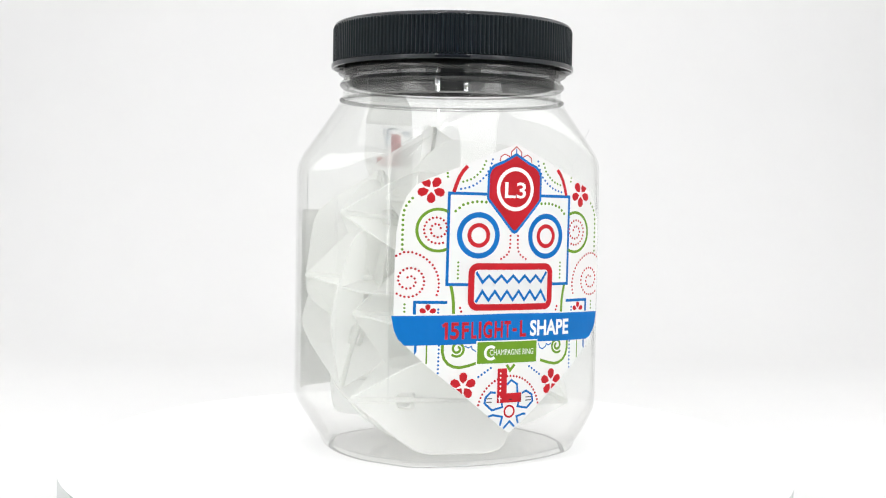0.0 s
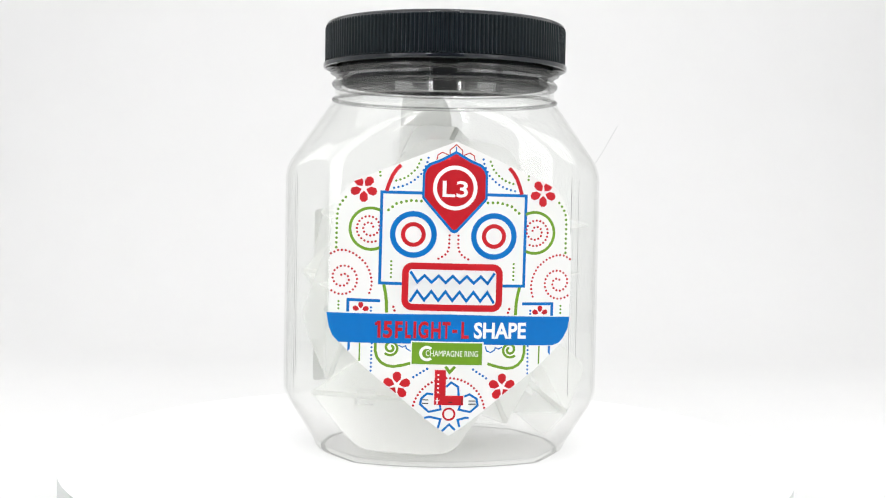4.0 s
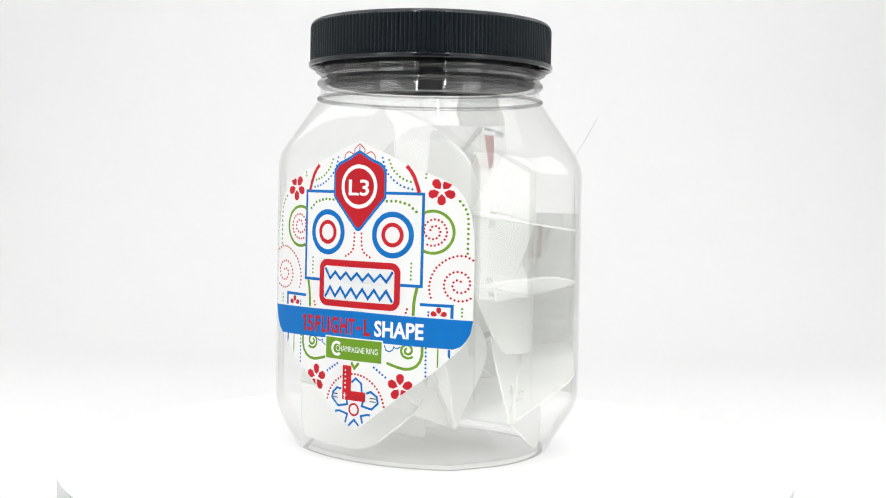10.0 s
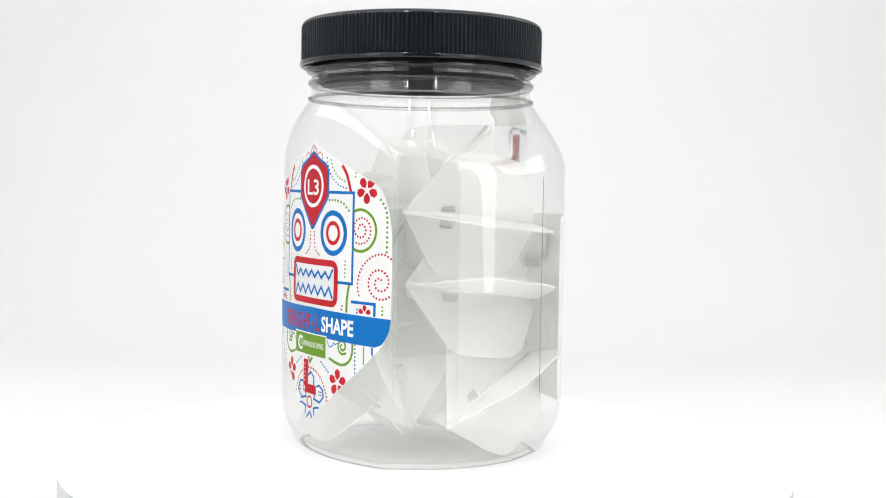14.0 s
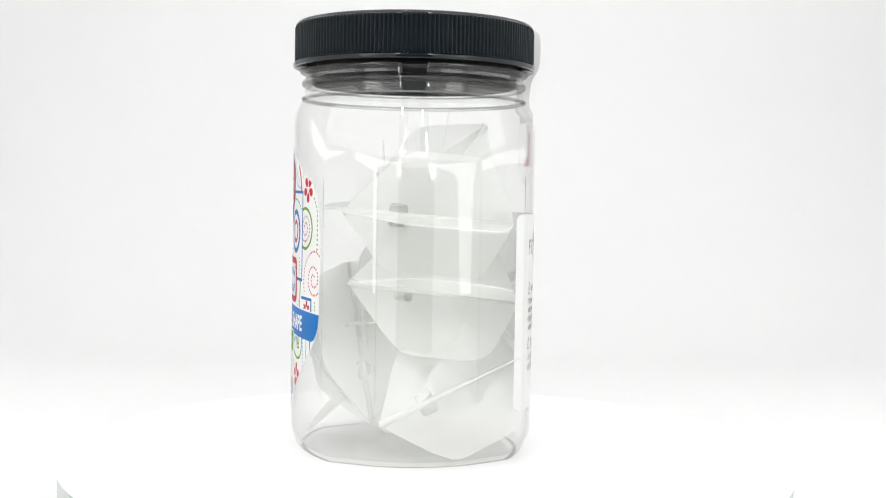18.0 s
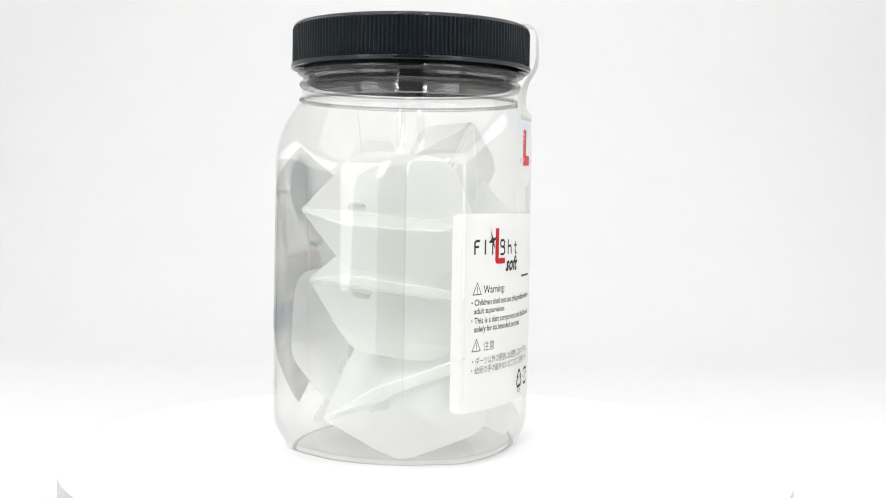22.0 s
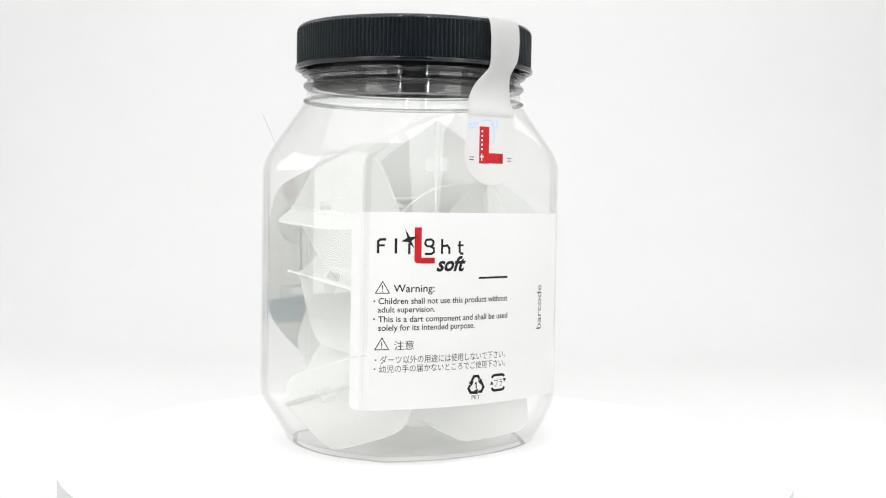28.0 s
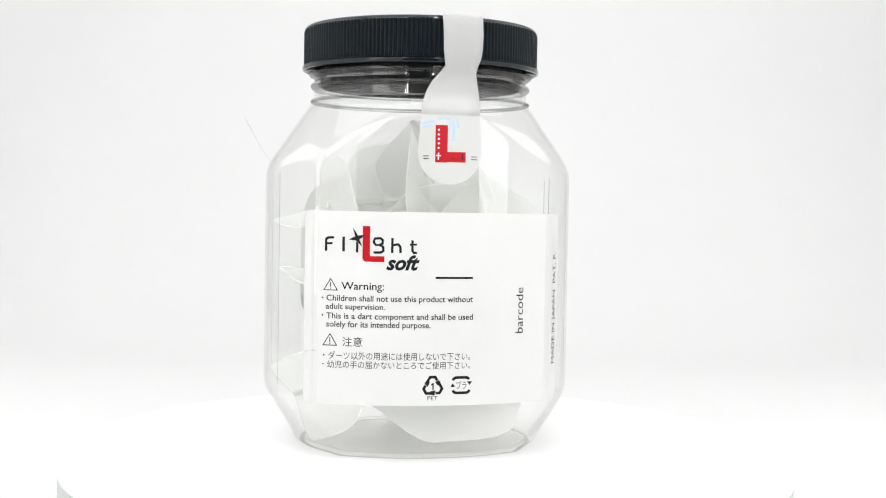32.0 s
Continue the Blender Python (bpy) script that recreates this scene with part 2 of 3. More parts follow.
def soft_min(a, b, k):
    h = max(k - abs(a - b), 0.0) / k
    return min(a, b) - h * h * k * 0.25


def face_y(x):
    """Depth of the front and back face at x."""
    return float(np.interp(abs(x), QX[:41], QY[:41]))


FOOT_X, FOOT_Y = 32.6 / 42.5, 29.6 / 32.3


def foot_radius(a):
    """Outline of the smaller eight-sided foot at angle a."""
    x, y = abs(math.cos(a)), abs(math.sin(a))
    fx, fy = QX * FOOT_X, QY * FOOT_Y
    return float(np.interp(math.atan2(y, x), np.arctan2(fy, fx)[::-1], np.hypot(fx, fy)[::-1]))


FOOT = [foot_radius(a) for a in ANGLES]


def jar_ring(z, inset):
    top = 30.4 + (91.6 - z) * 0.69
    out = []
    for a, r, f in zip(ANGLES, PRISM, FOOT):
        low = f + (z + 1.7) * 0.64
        r = soft_min(soft_min(r, top, 2.0), low, 1.4) - inset
        out.append((r * math.cos(a), r * math.sin(a)))
    return out


def jar_body():
    bm = bmesh.new()
    rows = []

    def add(pts, z):
        rows.append([bm.verts.new((x * MM, y * MM, z * MM)) for x, y in pts])

    def circle(r, z):
        add([(r * math.cos(a), r * math.sin(a)) for a in ANGLES], z)

    t = 0.55
    zs = list(np.concatenate([np.linspace(1.3, 17, 17), np.linspace(20, 70, 11), np.linspace(72, 90.5, 24)]))
    # outside, from the middle of the pushed-up base
    circle(0.5, 1.5)
    circle(14, 1.3)
    base = jar_ring(1.3, 0)
    for share, z in ((0.72, -0.1), (0.86, -1.3), (0.90, -1.65), (0.935, -1.6), (0.965, -1.0), (0.988, 0.0)):
        add([(x * share, y * share) for x, y in base], z)
    for z in zs:
        add(jar_ring(z, 0), z)
    neck = [(30.2, 91.9), (30.55, 92.15), (30.6, 92.45), (30.3, 92.75), (29.8, 93.0), (29.6, 94.0), (29.7, 95.4), (30.4, 96.0), (30.6, 96.6), (30.3, 97.2), (29.6, 97.7), (29.5, 98.6),
            (30.3, 99.0), (31.0, 99.4), (31.0, 99.9), (30.2, 100.3), (29.4, 100.8), (29.2, 102.0), (29.2, 103.2), (30.0, 103.8), (30.0, 104.4),
            (29.2, 105.0), (29.2, 106.4), (30.0, 107.0), (30.0, 107.6), (29.2, 108.2), (29.2, 110.6)]
    for r, z in neck:
        circle(r, z)
    # inside, back down
    circle(28.2, 110.6)
    for r, z in neck[-3:0:-1]:
        circle(min(r - 1.0, 28.5), z)
    for z in zs[::-1]:
        add(jar_ring(z, t), z)
    for share, z in ((0.95, 0.2), (0.90, -0.5), (0.86, -0.5), (0.72, 0.6)):
        add([(x * share, y * share) for x, y in base], z)
    circle(14, 2.0)
    circle(0.5, 2.2)
    for a, b in zip(rows, rows[1:]):
        for i in range(NB):
            j = (i + 1) % NB
            bm.faces.new((a[i], a[j], b[j], b[i]))
    bm.faces.new(rows[0][::-1])
    bm.faces.new(rows[-1])
    bmesh.ops.recalc_face_normals(bm, faces=bm.faces)
    return bm


jar = tagged(new("jar"), "clear eight-sided plastic jar with black ribbed screw lid and printed labels", "jar")
body = part("body", jar_body(), PET, jar, "clear blow-moulded plastic", smooth=True)
soft_edges(body, 28)
body.data.materials.append(PET_NECK)
body.data.materials.append(PET_BASE)
body.data.materials.append(PET_NECK_INSIDE)
body.data.materials.append(PET_BEAD_DIMMED)
body.data.materials.append(PET_FOLD_LINE)
for face in body.data.polygons:
    if face.center.z > 0.0953:
        inward = face.normal.x * face.center.x + face.normal.y * face.center.y < 0
        face.material_index = 3 if inward else 1
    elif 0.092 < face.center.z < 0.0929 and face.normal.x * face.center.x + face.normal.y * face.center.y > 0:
        # bead at the neck root: its dark reflection is put into the tint
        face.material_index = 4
    elif face.center.z < -0.00155:
        # standing edge of the base
        face.material_index = 1
    elif face.center.z < 0.0125:
        face.material_index = 2
    elif 0.016 < face.center.z < 0.071:
        # narrow corner strips, tinted and refracting to draw the dark fold lines
        a = math.atan2(face.center.y, face.center.x) % (2 * math.pi)
        if min(abs(a - q) for q in FOLDS) < 0.0026:
            face.material_index = 5
body.visible_shadow = False

# lid
lid_profile = [(0.01, 111.6), (27.0, 111.6), (28.2, 111.9), (29.2, 112.7), (30.2, 112.9)] + [
               (31.3 + 1.0 * math.sin(radians(a)), 111.85 + 1.0 * math.cos(radians(a))) for a in range(0, 91, 10)] + [(32.35, 111.2), (32.35, 102.4), (32.3, 102.2), (32.75, 102.05), (32.95, 101.85), (32.95, 101.1), (32.85, 100.8),
               (32.4, 100.7), (32.1, 101.0), (31.6, 102.6), (31.4, 110.2), (0.01, 110.4)]
RIBBED = lid_profile.index((32.35, 111.2))
lid_bm = lathe(lid_profile, 720, {RIBBED: 0.5, RIBBED + 1: 0.5})
lid = soft_edges(part("lid", lid_bm, BLACK, jar, "black ribbed screw lid", smooth=True), 38)
lid.data.materials.append(BLACK_GLOSS)
for face in lid.data.polygons:
    if face.center.z > 0.1116 or face.center.z < 0.1022:
        face.material_index = 1

plug = part("plug", lathe([(0.01, 95.9), (25.5, 95.9), (27.2, 96.1), (28.0, 96.8), (28.0, 110.3), (0.01, 110.3)], 96), LINER, lid, "matte black inner plug", smooth=True)
soft_edges(plug, 38)

# ---- print: flat outlines laid on the jar's faces ----


class Print:
    """Flat artwork in mm (x, z) that is wrapped on a face of the jar. side: -1 front, 1 back (x runs to the reader's right)."""

    def __init__(self):
        self.bm = bmesh.new()

    def fill(self, pts):
        vs = [self.bm.verts.new((x, 0, z)) for x, z in pts]
        self.bm.faces.new(vs)
        return self

    def quad(self, x0, z0, x1, z1):
        return self.fill([(x0, z0), (x1, z0), (x1, z1), (x0, z1)])

    def dot(self, x, z, r, n=10):
        return self.fill([(x + r * math.cos(2 * math.pi * i / n), z + r * math.sin(2 * math.pi * i / n)) for i in range(n)])

    def dots(self, pts, r=0.3):
        for x, z in pts:
            self.dot(x, z, r)
        return self

    def stroke(self, pts, w, closed=False):
        n = len(pts)
        left, right = [], []
        for i, (x, z) in enumerate(pts):
            a = pts[i - 1] if (i or closed) else pts[i]
            b = pts[(i + 1) % n] if (i < n - 1 or closed) else pts[i]
            d1 = Vector((x - a[0], z - a[1]))
            d2 = Vector((b[0] - x, b[1] - z))
            d1 = d1.normalized() if d1.length > 1e-6 else d2.normalized()
            d2 = d2.normalized() if d2.length > 1e-6 else d1
            m = d1 + d2
            m = m.normalized() if m.length > 1e-3 else d1
            nrm = Vector((-m.y, m.x))
            k = min(1 / max(0.35, abs(nrm.dot(Vector((-d1.y, d1.x))))), 2.5) * w / 2
            left.append(self.bm.verts.new((x + nrm.x * k, 0, z + nrm.y * k)))
            right.append(self.bm.verts.new((x - nrm.x * k, 0, z - nrm.y * k)))
        for i in range(n if closed else n - 1):
            j = (i + 1) % n
            self.bm.faces.new((right[i], right[j], left[j], left[i]))
        return self

    def ring(self, x, z, r, w, a0=0, a1=360, n=40):
        full = a1 - a0 >= 360
        m = n if full else n + 1
        pts = [(x + r * math.cos(radians(a0 + (a1 - a0) * i / n)), z + r * math.sin(radians(a0 + (a1 - a0) * i / n))) for i in range(m)]
        return self.stroke(pts, w, full)

    def words(self, text, x0, z0, x1, z1, bold=0.0, shear=0.0, upright=False):
        """Letters of the built-in font, fitted to a box; upright: read from below to above."""
        cu = bpy.data.curves.new("words", "FONT")
        cu.body, cu.offset, cu.shear, cu.resolution_u = text, bold, shear, 3
        ob = bpy.data.objects.new("words", cu)
        me = bpy.data.meshes.new_from_object(ob)
        co = np.array([v.co[:2] for v in me.vertices])
        if len(co):
            lo, hi = co.min(0), co.max(0)
            u = (co - lo) / np.maximum(hi - lo, 1e-6)
            if upright:
                xs, zs = x0 + (1 - u[:, 1]) * (x1 - x0), z0 + u[:, 0] * (z1 - z0)
            else:
                xs, zs = x0 + u[:, 0] * (x1 - x0), z0 + u[:, 1] * (z1 - z0)
            vs = [self.bm.verts.new((x, 0, z)) for x, z in zip(xs, zs)]
            for p in me.polygons:
                self.bm.faces.new([vs[i] for i in p.vertices])
        bpy.data.objects.remove(ob)
        bpy.data.meshes.remove(me)
        bpy.data.curves.remove(cu)
        return self

    def wrap(self, name, mat, parent, side, lift, label="", turn=0.0):
        bm = self.bm
        bmesh.ops.triangulate(bm, faces=[f for f in bm.faces if len(f.verts) > 4])
        xs = [v.co.x for v in bm.verts]
        for x in np.arange(math.floor(min(xs)), max(xs), 2.0):
            geom = bm.verts[:] + bm.edges[:] + bm.faces[:]
            bmesh.ops.bisect_plane(bm, geom=geom, plane_co=(x, 0, 0), plane_no=(1, 0, 0))
        for v in bm.verts:
            x, z = v.co.x + turn * (v.co.z - 45), v.co.z - turn * v.co.x
            d = face_y(x) + lift
            v.co = (x * -side * MM, d * side * MM, z * MM)
        bmesh.ops.recalc_face_normals(bm, faces=bm.faces)
        out = Vector((0, side, 0))
        flip = [f for f in bm.faces if f.normal.dot(out) < 0]
        bmesh.ops.reverse_faces(bm, faces=flip)
        return part(name, bm, mat, parent, label)


def rounded(x0, z0, x1, z1, r, n=6):
    pts = []
    for cx, cz, a in ((x1 - r, z1 - r, 0), (x0 + r, z1 - r, 90), (x0 + r, z0 + r, 180), (x1 - r, z0 + r, 270)):
        pts += [(cx + r * math.cos(radians(a + 90 * i / n)), cz + r * math.sin(radians(a + 90 * i / n))) for i in range(n + 1)]
    return pts


def along(pts, step):
    """Points at even steps along a polyline."""
    out, carry = [], 0.0
    for (x0, z0), (x1, z1) in zip(pts, pts[1:]):
        length = math.hypot(x1 - x0, z1 - z0)
        d = carry
        while d < length:
            out.append((x0 + (x1 - x0) * d / length, z0 + (z1 - z0) * d / length))
            d += step
        carry = d - length
    return out


def arc(x, z, r, a0, a1, n=24):
    return [(x + r * math.cos(radians(a0 + (a1 - a0) * i / n)), z + r * math.sin(radians(a0 + (a1 - a0) * i / n))) for i in range(n + 1)]


def spiral(x, z, r0, r1, a0, turns, n=60):
    return [(x + (r0 + (r1 - r0) * i / n) * math.cos(radians(a0) + 2 * math.pi * turns * i / n),
             z + (r0 + (r1 - r0) * i / n) * math.sin(radians(a0) + 2 * math.pi * turns * i / n)) for i in range(n + 1)]


FX = 0.3  # middle of the front artwork
LEAN = 0.011  # the front label sits slightly askew


def both(pts):
    """A path and its mirror image."""
    return [[(FX + x, z) for x, z in pts], [(FX - x, z) for x, z in pts]]


LABEL_HALF = [(0, 80.2), (6, 77.8), (23.5, 70.6), (26.2, 69.0), (28.2, 66.4), (29.6, 62.5), (30.4, 57.5), (30.6, 50), (30.6, 37), (30.2, 34.2), (29.2, 31.6),
              (27.8, 29.6), (22.2, 24.2), (3, 9.0), (0, 7.0)]


def trimmed(pts, a, b):
    """The part of a polygon that lies to the left of the line from a to b."""
    side = lambda p: (b[0] - a[0]) * (p[1] - a[1]) - (b[1] - a[1]) * (p[0] - a[0])
    out = []
    for p, q in zip(pts, pts[1:] + pts[:1]):
        sp, sq = side(p), side(q)
        if sp >= 0:
            out.append(p)
        if sp * sq < 0:
            k = sp / (sp - sq)
            out.append((p[0] + (q[0] - p[0]) * k, p[1] + (q[1] - p[1]) * k))
    return out


def flower(cx, cz, k, first, petals):
    """Petals of a red flower round a white star, in the right half of the artwork, cut at the label's edge."""
    shape = [(0.6, 0), (1.5, -0.92), (2.7, -1.02), (3.3, -0.4), (3.3, 0.4), (2.7, 1.02), (1.5, 0.92)]
    out = []
    for i in petals:
        a = radians(first + 72 * i)
        c, s = math.cos(a), math.sin(a)
        petal = [(cx + (r * c - w * s) * k, cz + (r * s + w * c) * k) for r, w in shape]
        petal = trimmed(trimmed(petal, (23.7, 70.3), (6.2, 77.5)), (3.2, 9.3), (22.0, 24.2))
        if len(petal) > 2:
            out.append(petal)
    return out


def front_label():
    outline = [(FX + x, z) for x, z in LABEL_HALF] + [(FX - x, z) for x, z in LABEL_HALF[-2:0:-1]]
    label = Print().fill(outline).wrap("front_label", PAPER, jar, -1, 0.10, "white shield-shaped label with red, blue and green ornament", LEAN)

    def lay(name, p, mat, level=1, text=""):
        return p.wrap(name, mat, label, -1, 0.10 + 0.03 * level, text, LEAN)

    # blue frame, arcs by the crest
    lay("frame_line", Print().stroke([(FX - 18.05, 44.7), (FX + 18.05, 44.7), (FX + 18.05, 67.3), (FX - 18.05, 67.3)], 0.75, True), BLUE)
    for path in both([(13.5, 74.1), (14.6, 72.9), (15.5, 71.5), (16.3, 69.5), (16.9, 67.6)]):
        lay("red_arc", Print().stroke(path, 0.95), RED)
    # eyes
    for sx in (-10.05, 10.05):
        lay("blue_ring", Print().ring(FX + sx, 57.0, 5.12, 1.35), BLUE)
        lay("red_ring", Print().ring(FX + sx, 57.0, 2.55, 1.05), RED)
    # mouth
    lay("white_panel", Print().fill(rounded(FX - 11.75, 39.0, FX + 11.75, 49.25, 1.7)), PAPER, 2)
    lay("red_border", Print().stroke(rounded(FX - 11.75, 39.0, FX + 11.75, 49.25, 1.7), 1.65, True), RED, 3)
    for edge, even, odd in ((47.85, 46.95, 45.25), (40.3, 40.8, 43.05)):
        teeth = [(FX - 10.5 + 1.75 * i, odd if i % 2 else (edge if i in (0, 12) else even)) for i in range(13)]
        lay("zigzag", Print().stroke(teeth, 0.66), BLUE, 4)
    # crest
    for name, mat, level, h in (("crest_edge", BLUE, 2, [(0, 77.9), (3.8, 75.8), (6.5, 74.75), (7.6, 73.7), (8.1, 72.3), (8.15, 66.2), (7.6, 65.4), (0.8, 57.8), (0, 57.5)]),
                                ("crest", RED, 3, [(0, 77.15), (3.7, 75.1), (6.1, 74.15), (7.05, 73.2), (7.5, 72.0), (7.55, 66.4), (7.0, 65.7), (0.6, 58.6), (0, 58.35)])):
        lay(name, Print().fill([(FX + x, z) for x, z in h] + [(FX - x, z) for x, z in h[-2:0:-1]]), mat, level)
    lay("white_ring", Print().ring(FX, 68.75, 5.05, 0.95), WHITE, 4)
    lay("lettering", Print().words("L3", FX - 3.15, 66.45, FX + 3.15, 70.5, 0.016), WHITE, 4)
    p = Print().stroke([(FX + x, z) for x, z in ((-1.55, 76.8), (-1.55, 78.1), (0, 79.45), (1.55, 78.1), (1.55, 76.8))], 0.26)
    for sgn in (1, -1):
        p.stroke([(FX + sgn * x, z) for x, z in ((4.75, 75.6), (4.5, 76.8), (3.4, 77.5), (1.9, 76.85))], 0.26)
    lay("petal_outline", p, RED)
    lay("blue_stem", Print().quad(FX - 0.14, 77.4, FX + 0.14, 78.9), BLUE)
    # dotted ornament
    class Dotted:
        """Collects dotted lines; each line is a part of its own."""

        def __init__(self, name, mat):
            self.name, self.mat = name, mat

        def dots(self, pts, r):
            tagged(lay(self.name, Print().dots(pts, r * 1.1), self.mat), kind="stuff")

    green, red, blue = Dotted("green_dotted_line", GREEN), Dotted("red_dotted_line", RED), Dotted("blue_dotted_line", BLUE)
    for path in both([(26.9, 65.8), (28.2, 64.2), (28.8, 62.6), (29.0, 60.8), (29.0, 53.0)]):
        green.dots(along(path, 1.2), 0.31)
    for path in both([(15.3, 50.2), (15.3, 46.0)]):
        green.dots(along(path, 0.98), 0.26)
    for path in both([(16.3, 62.9), (14.3, 64.6), (11.2, 65.4), (8.2, 65.3)]):
        green.dots(along(path, 1.25), 0.34)
    for path in both([(14.6, 70.2), (12.9, 70.7), (11.5, 71.5), (9.6, 73.3), (8.5, 75.9)]):
        green.dots(along(path, 1.05), 0.27)
    for path in both([(28.1, 37.9), (28.1, 40.2)]):
        green.dots(along(path, 0.9), 0.26)
    for path in both([(18.6, 72.2), (18.5, 71.3)]):
        green.dots(path, 0.27)
    for path in both([(15.1, 68.4), (13.2, 68.8), (11.5, 69.5), (9.9, 70.6), (8.4, 72.1), (7.2, 74.4), (6.6, 77.0)]):
        blue.dots(along(path, 1.1), 0.27)
    for path in both([(19.7, 22.7), (19.6, 29.6)]):
        blue.dots(along(path, 0.98), 0.26)
    for path in both([(9.1, 21.55), (4.9, 24.25)]):
        blue.dots(along(path, 1.0), 0.29)
    for path in both([(20.0, 38.5), (20.0, 37.7)]):
        blue.dots(path, 0.26)
    for path in both([(1.1, 57.0), (1.15, 54.2), (1.5, 52.9), (2.2, 52.0), (4.2, 50.9)]):
        red.dots(along(path, 1.0), 0.27)
    for path in both([(14.5, 38.9), (14.2, 38.0)]):
        red.dots(path, 0.29)
    for path in both(spiral(20.8, 58.4, 3.7, 0.75, 246, 1.85, 90)):
        red.dots(along(path, 0.95), 0.27)
    for path in both(spiral(27.2, 45.6, 4.3, 0.6, -50, -1.8, 90)):
        red.dots([q for q in along(path, 0.98) if abs(q[0] - FX) < 30.3], 0.27)
    for path in both([(30.3, 51.6), (28.6, 52.5), (26.9, 52.6), (25.0, 52.0), (23.3, 51.0), (21.6, 49.4), (20.5, 47.4), (20.0, 45.2), (20.1, 43.4), (20.6, 41.8)]):
        red.dots(along(path, 0.98), 0.27)
    red.dots([(FX - 0.1 + 9.1 * math.cos(radians(a)), 12.4 + 9.1 * math.sin(radians(a))) for a in range(11, 171, 6)], 0.28)
    # green half circles, swirls and lines
    for sgn in (1, -1):
        def half(pts):
            return [(FX + sgn * x, z) for x, z in pts]

        lay("green_circle", Print().stroke(half(arc(20.55, 58.1, 5.15, -119, 119, 36)), 0.72), GREEN)
        lay("green_line", Print().stroke(half([(17.0, 44.4), (16.55, 42.4), (16.25, 40.3), (16.15, 37.4)]), 0.8), GREEN)
        lay("green_swirl", Print().stroke(half(spiral(14.9, 28.7, 0.45, 2.0, 100, 1.6)), 0.62), GREEN)
        lay("green_swirl", Print().stroke(half([(18.7, 29.8), (18.7, 27.8), (18.2, 26.1), (17.2, 24.9), (15.8, 24.2), (14.2, 24.0), (12.0, 24.4), (9.3, 25.2)]), 0.72), GREEN)
        lay("green_line", Print().stroke(half([(22.6, 25.0), (22.6, 29.6)]), 0.38), GREEN)
        lay("blue_bar", Print().fill(half([(25.0, 29.6), (25.0, 27.9), (25.6, 27.2), (25.6, 29.6)])), BLUE)
        lay("blue_bracket", Print().stroke(half([(17.8, 40.25), (25.75, 40.25), (25.75, 37.2)]), 0.75), BLUE)
        lay("blue_wave", Print().stroke(half([(8.6, 29.6), (9.0, 28.4), (10.0, 28.0), (11.0, 28.6), (11.2, 29.3), (12.0, 28.9), (13.0, 29.4)]), 0.3), BLUE)
        for cx, cz, k, first, petals in ((22.5, 68.1, 1.02, 126, range(5)), (13.15, 19.35, 1.03, 90, range(5)), (22.55, 37.75, 0.62, 90, (0, 1, 4))):
            f = Print()
            for petal in flower(cx, cz, k, first, petals):
                f.fill(half(petal))
            lay("red_flower", f, RED)
    # ribbon
    rib = [(-30.9, 36.8), (0, 37.4), (30.9, 36.9), (30.4, 33.8), (29.4, 31.8), (28.2, 30.4), (26.4, 29.7), (0, 30.1), (-27.7, 29.5), (-29.2, 31.0), (-30.2, 33.2)]
    lay("blue_ribbon", Print().fill([(0.1 + x, z) for x, z in rib]), BLUE, 2)
    heading = Print()
    for letter, x0, x1, z0, z1 in (("5", -16.6, -14.3, 31.05, 35.3), ("F", -13.6, -11.8, 31.1, 35.35), ("L", -11.1, -9.7, 31.2, 35.4),
                                   ("I", -9.1, -8.4, 31.25, 35.45), ("G", -7.9, -5.4, 31.25, 35.55), ("H", -4.7, -2.35, 31.3, 35.5), ("T", -1.95, 0.05, 31.3, 35.5),
                                   ("-", 0.55, 1.8, 32.8, 33.6), ("L", 2.8, 4.7, 31.4, 35.6)):
        heading.words(letter, x0, z0, x1, z1, 0.03)
    heading.quad(-17.95, 31.05, -17.2, 35.3).fill([(-17.95, 35.3), (-18.75, 34.65), (-18.4, 34.0), (-17.95, 34.35)])
    lay("lettering", heading, RED, 4)
    lay("lettering", Print().words("SHAPE", 5.95, 31.45, 19.3, 35.55, 0.03), WHITE, 4)
    lay("green_plate_edge", Print().quad(-9.65, 24.55, 8.5, 30.6), WHITE, 3)
    lay("green_plate", Print().quad(-9.35, 24.85, 8.2, 30.3), GREEN, 4)
    lay("lettering", Print().words("CHAMPAGNE RING", -5.9, 26.9, 7.15, 28.35, 0.0), WHITE, 5)
    lay("white_hook", Print().ring(-5.6, 27.55, 1.55, 0.72, 48, 312, 24), WHITE, 5)
    lay("green_wedge", Print().stroke([(-0.85, 24.4), (0.15, 22.95), (1.5, 24.4)], 0.75), GREEN, 2)
    # blue flower with a red ring, red corner block on top
    f = Print()
    f.stroke([(-0.6, 19.3), (0.65, 20.45), (2.4, 19.35), (2.6, 17.1)], 0.55)
    f.stroke([(-3.8, 17.4), (-5.3, 17.55), (-6.7, 16.25), (-6.95, 14.85), (-4.8, 13.0), (-1.85, 13.65), (-2.0, 14.8)], 0.55)
    f.stroke([(4.0, 16.95), (5.3, 17.5), (7.1, 16.45), (7.45, 14.75), (5.6, 13.1), (2.7, 13.65), (3.1, 14.95)], 0.55)
    f.stroke([(-5.85, 11.45), (-4.45, 11.75), (-1.8, 11.2), (-2.4, 8.95)], 0.55).stroke([(5.3, 11.55), (4.5, 11.65), (2.5, 11.1), (3.0, 9.3)], 0.55)
    f.stroke([(-1.4, 8.2), (0.4, 9.95), (1.9, 8.5)], 0.55)
